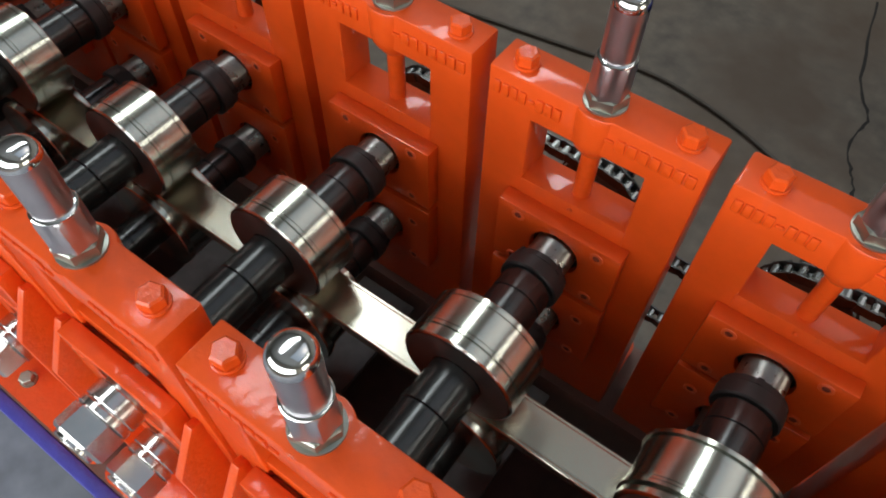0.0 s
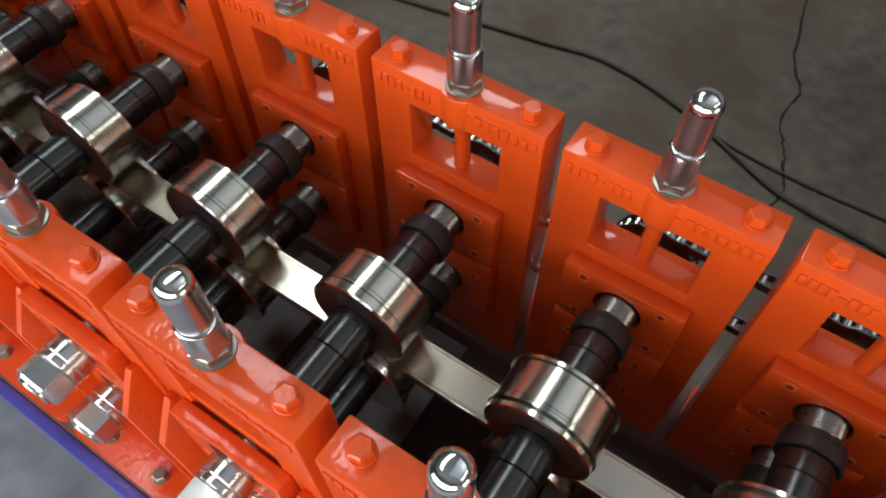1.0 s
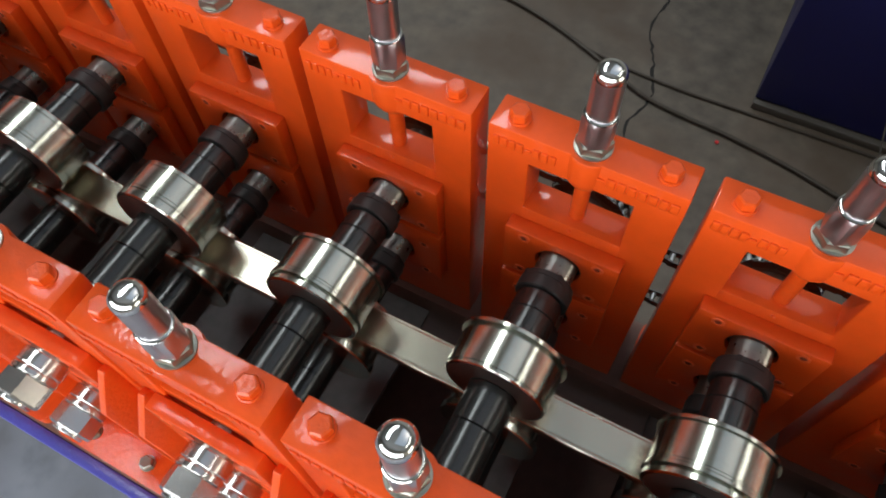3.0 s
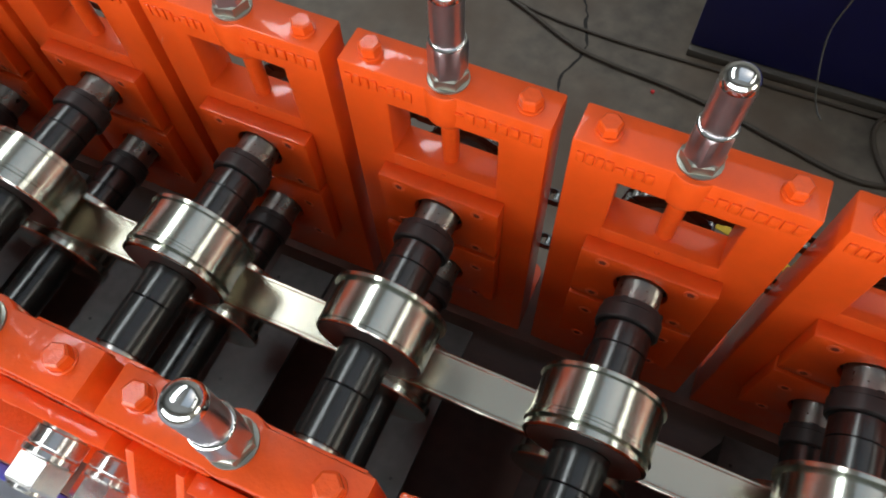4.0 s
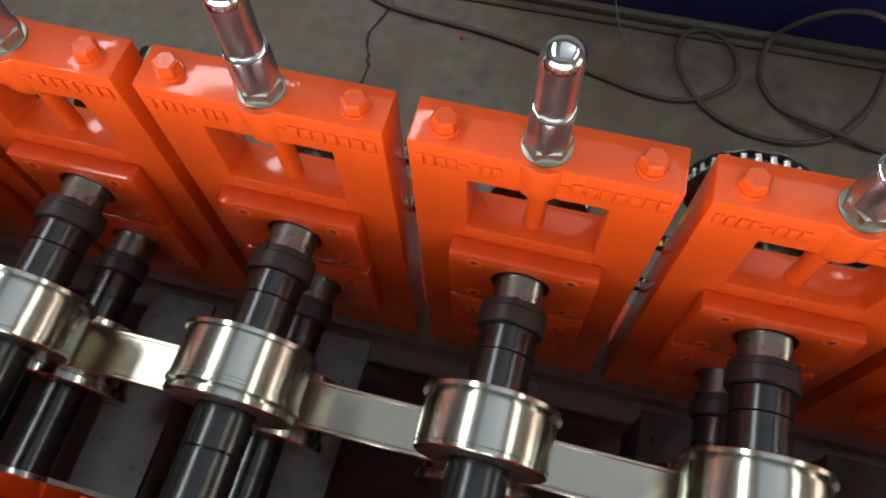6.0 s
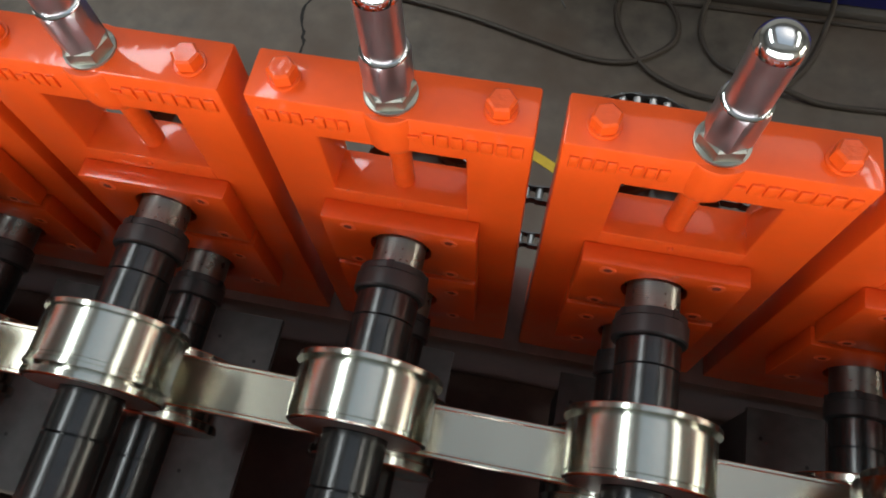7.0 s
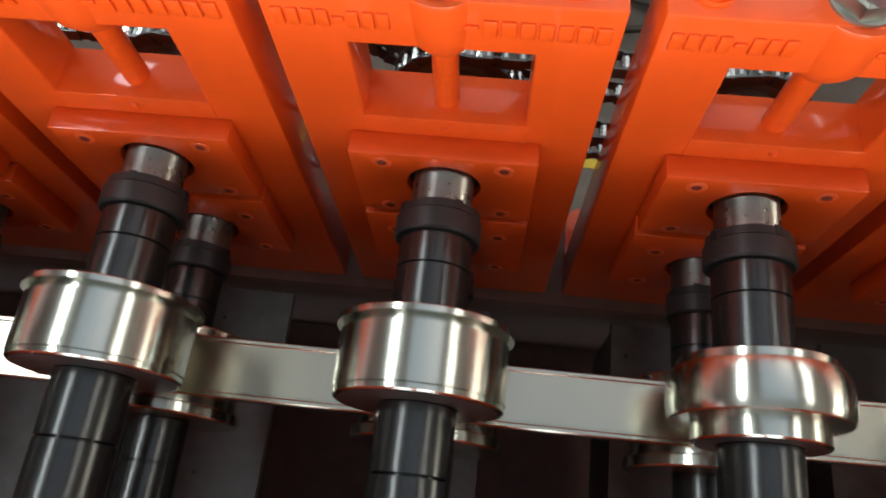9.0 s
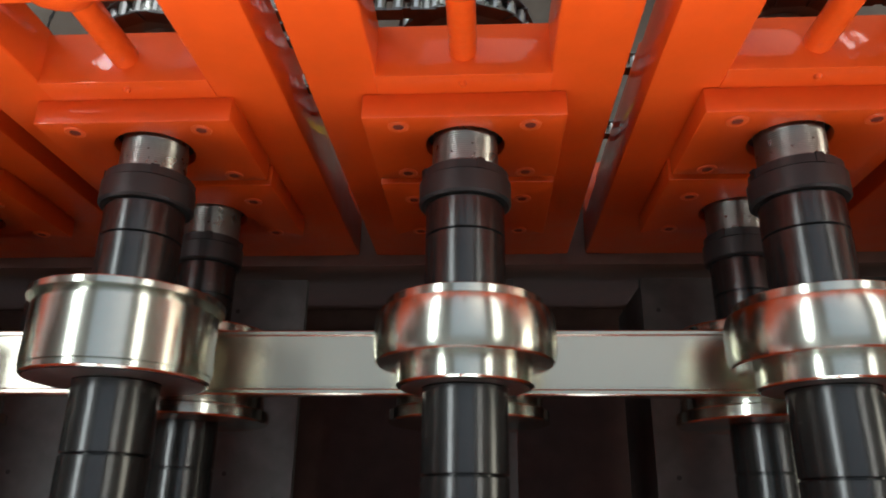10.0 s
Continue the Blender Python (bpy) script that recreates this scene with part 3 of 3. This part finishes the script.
# ---- chain drive behind the far row ----
def sprocket(x, zc, y, r, teeth, name="sprocket"):
    s = thing(name, "grey-green chain sprocket with dark oiled roller chain", "sprocket", "chain sprockets", at=(x, y, ZT + zc))
    bm = bmesh.new()
    n = teeth * 4
    prof = [r * (1.0 if k % 4 in (1, 2) else 0.93) for k in range(n)]
    for side in (-0.003, 0.003):
        ringv = [bm.verts.new((prof[k] * math.cos(2 * math.pi * k / n), side, prof[k] * math.sin(2 * math.pi * k / n))) for k in range(n)]
        bm.faces.new(ringv)
    bm.verts.ensure_lookup_table()
    for k in range(n):
        j = (k + 1) % n
        bm.faces.new((bm.verts[k], bm.verts[j], bm.verts[n + j], bm.verts[n + k]))
    lathe(bm, [(0.030, -0.018), (0.030, 0.018)], 28, "y")
    part("wheel", bm, SPROCKET, s, "", 25)
    for k in range(teeth):
        u = 2 * math.pi * (k + 0.5) / teeth
        bm = bmesh.new()
        lathe(bm, [(0.0053, -0.0075), (0.0053, 0.0075)], 10, "y", (r * math.cos(u), 0, r * math.sin(u)))
        part("chain_roller", bm, CHAINPIN, s)
    for side in (-0.0078, 0.0078):
        for k in range(teeth):
            bm = bmesh.new()
            ua, ub = 2 * math.pi * (k + 0.5) / teeth, 2 * math.pi * (k + 1.5) / teeth
            off = 0.0018 * (k % 2)
            a, b = Vector((r * math.cos(ua), 0, r * math.sin(ua))), Vector((r * math.cos(ub), 0, r * math.sin(ub)))
            d = (b - a).normalized()
            nrm = Vector((-d.z, 0, d.x))
            q = [a - d * 0.004 - nrm * 0.0070, b + d * 0.004 - nrm * 0.0070, b + d * 0.004 + nrm * 0.0070, a - d * 0.004 + nrm * 0.0070]
            yy = side + math.copysign(off, side)
            lo = [bm.verts.new((p.x, yy, p.z)) for p in q]
            hi = [bm.verts.new((p.x, yy + math.copysign(0.0016, side), p.z)) for p in q]
            bm.faces.new(lo), bm.faces.new(hi)
            for i in range(4):
                j = (i + 1) % 4
                bm.faces.new((lo[i], lo[j], hi[j], hi[i]))
            part("link_plate", bm, CHAIN, s, "", 0)
    return s


# upper shafts carry their sprockets nearer the stands than the lower ones
UPPER_CHAIN, LOWER_CHAIN = 0.114, 0.142
small_wheel = sprocket(FAR[0] * P, -0.238, UPPER_CHAIN, 0.056, 22)
wheel = sprocket(FAR[0] * P, -0.390, LOWER_CHAIN, 0.066, 26)
for k in list(FAR)[1:]:
    copy_thing(small_wheel, pose(k * P, UPPER_CHAIN, ZT - 0.238, 0, 7 * k, 0))
    copy_thing(wheel, pose(k * P, LOWER_CHAIN, ZT - 0.390, 0, 7 * k + 4, 0))
copy_thing(wheel, pose(2.198, 0.172, ZT - 0.212, 0, 5, 0))


def chain_run(length, pitch=0.0159):
    c = thing("drive_chain", "dark oiled roller chain with bright rollers", "drive chain", "drive chains")
    for k in range(int(length / pitch)):
        for side in (-1, 1):
            yy = side * (0.0078 + 0.0016 * (k % 2))
            bm = bmesh.new()
            box(bm, k * pitch - 0.004, (k + 1) * pitch + 0.004, min(yy, yy + side * 0.0014), max(yy, yy + side * 0.0014), -0.0070, 0.0070)
            part("link_plate", bm, CHAIN, c, "", 0)
        bm = bmesh.new()
        lathe(bm, [(0.0053, -0.0075), (0.0053, 0.0075)], 10, "y", (k * pitch, 0, 0))
        part("chain_roller", bm, CHAINPIN, c)
    return c


run = chain_run(0.28)
run.matrix_basis = pose(FAR[0] * P, LOWER_CHAIN, ZT - 0.322)
copy_thing(run, pose(FAR[0] * P, LOWER_CHAIN, ZT - 0.458, 0, 2, 0))
# pairs of shafts are chained in turn: two upper ones, then two lower ones
for k in list(FAR)[1:-1]:
    y, top, bottom = (UPPER_CHAIN, -0.184, -0.300) if k % 2 == 0 else (LOWER_CHAIN, -0.322, -0.458)
    copy_thing(run, pose(k * P, y, ZT + top, 0, 1, 0))
    copy_thing(run, pose(k * P, y, ZT + bottom, 0, 2, 0))
copy_thing(run, pose(8 * P, 0.165, ZT - 0.285, 0, 6, 0))
copy_thing(run, pose(8 * P, 0.165, ZT - 0.440, 0, -5, 0))

# ---- cabinet, cables, cracks on the floor ----
cab = thing("blue_cabinet", "dark blue painted steel cabinet on a grey plinth", "cabinet", at=(1.62, 1.53, 0))
bm = bmesh.new()
box(bm, 0, 2.6, 0.0, 0.9, 0.034, 1.15)
rounded(bm, 0.006)
part("body", bm, CABINET, cab)
bm = bmesh.new()
box(bm, 0.0, 2.6, -0.022, 0.88, 0.0, 0.030)
rounded(bm, 0.004)
part("plinth", bm, PLINTH, cab, "grey steel plinth")


def floor_cable(name, pts, r, mat, label):
    bm = bmesh.new()
    tube(bm, smooth_line([(x, y, r + 0.001) for x, y in pts]), r)
    return solid(name, bm, mat, label, "cable")


# one long cable: along the floor, a small loop, a coil that leans on the cabinet, and on
lead = [(-1.8, 1.30), (-0.6, 1.48), (0.2, 1.60), (0.42, 1.64), (0.6, 1.63), (0.82, 1.575), (1.03, 1.49), (1.25, 1.39), (1.4, 1.36), (1.6, 1.34), (1.8, 1.305),
        (2.0, 1.253), (2.2, 1.205), (2.33, 1.217), (2.43, 1.286), (2.463, 1.365), (2.435, 1.46), (2.36, 1.512), (2.29, 1.49), (2.264, 1.41), (2.297, 1.30)]
coil = [(2.385, 1.188), (2.51, 1.13), (2.647, 1.125), (2.768, 1.18), (2.861, 1.30), (2.915, 1.45), (2.905, 1.60), (2.819, 1.70), (2.709, 1.70), (2.62, 1.635),
        (2.555, 1.53), (2.534, 1.42), (2.54, 1.336), (2.588, 1.256), (2.677, 1.20), (2.79, 1.172), (2.91, 1.156), (3.15, 1.165), (3.6, 1.20)]
run_of = [(x, y, 0.010) for x, y in lead]
for k, (x, y) in enumerate(coil):
    # past the cabinet's front the coil stands up against it; where it crosses itself it rides on top
    run_of.append((x, min(y, 1.505), 0.010 + max(0.0, y - 1.505) * 0.92 + (0.019 if k in (14, 15) else 0.0)))
bm = bmesh.new()
tube(bm, smooth_line(run_of), 0.0085)
solid("floor_cable", bm, CABLE, "long dark rubber cable, looped and coiled, leaning on the blue cabinet", "cable")
floor_cable("floor_cable", [(0.97, 1.518), (1.03, 1.506), (1.10, 1.494), (1.2, 1.482), (1.4, 1.472), (1.63, 1.474), (2.4, 1.478), (3.6, 1.48)], 0.006, CABLE,
            "thin dark cable along the foot of the cabinet")
bm = bmesh.new()
tube(bm, smooth_line([(2.02, 1.522, 0.80), (2.01, 1.50, 0.45), (2.00, 1.505, 0.25), (2.05, 1.47, 0.06), (2.08, 1.44, 0.006), (2.10, 1.40, 0.006)]), 0.003)
solid("hanging_wire", bm, WIRE, "thin grey wire hanging down the blue cabinet", "wire")


# a ribbon of tape, laid in a loose curve
line = smooth_line([(1.80, 0.905, 0), (1.965, 0.868, 0), (2.035, 0.854, 0), (2.19, 0.775, 0), (2.32, 0.695, 0), (2.375, 0.681, 0), (2.43, 0.680, 0), (2.62, 0.665, 0)], 6)
bm = bmesh.new()
prev = None
for k, p in enumerate(line):
    d = (line[min(k + 1, len(line) - 1)] - line[max(k - 1, 0)]).normalized()
    side = Vector((-d.y, d.x, 0)) * 0.015
    now = [bm.verts.new(p + q) for q in (side + Vector((0, 0, 0.001)), Vector((0, 0, 0.001)) - side, Vector((0, 0, 0.003)) - side, side + Vector((0, 0, 0.003)))]
    if prev:
        for i in range(4):
            j = (i + 1) % 4
            bm.faces.new((prev[i], prev[j], now[j], now[i]))
    else:
        bm.faces.new(now)
    prev = now
bm.faces.new(prev)
solid("floor_tape", bm, YELLOW, "yellow marking tape on the concrete floor", "tape")


bm = bmesh.new()
lathe(bm, [(0.007, 0.0), (0.0075, 0.004), (0.006, 0.006)], 14, "z", (1.562, 1.305, 0.0005))
solid("plastic_cap", bm, REDCAP, "small red plastic cap lying on the floor", "cap")


def crack(pts, w):
    bm = bmesh.new()
    line = smooth_line([(x, y, 0) for x, y in pts], 6)
    prev = None
    for k, p in enumerate(line):
        d = (line[min(k + 1, len(line) - 1)] - line[max(k - 1, 0)]).normalized()
        s = Vector((-d.y, d.x, 0)) * w * random.uniform(0.4, 1.2)
        j = Vector((random.uniform(-1, 1), random.uniform(-1, 1), 0)) * 0.006
        now = (bm.verts.new(p + s + j + Vector((0, 0, 0.0012))), bm.verts.new(p - s + j + Vector((0, 0, 0.0012))))
        if prev:
            bm.faces.new((prev[0], prev[1], now[1], now[0]))
        prev = now
    solid("floor_crack", bm, CRACK, "dark crack in the concrete floor", "crack", "structure")


crack([(1.0, 2.6), (1.09, 2.1), (1.18, 1.90), (1.165, 1.75), (1.225, 1.60), (1.26, 1.50), (1.29, 1.40), (1.255, 1.25), (1.283, 1.14), (1.287, 1.05), (1.25, 0.9)], 0.006)
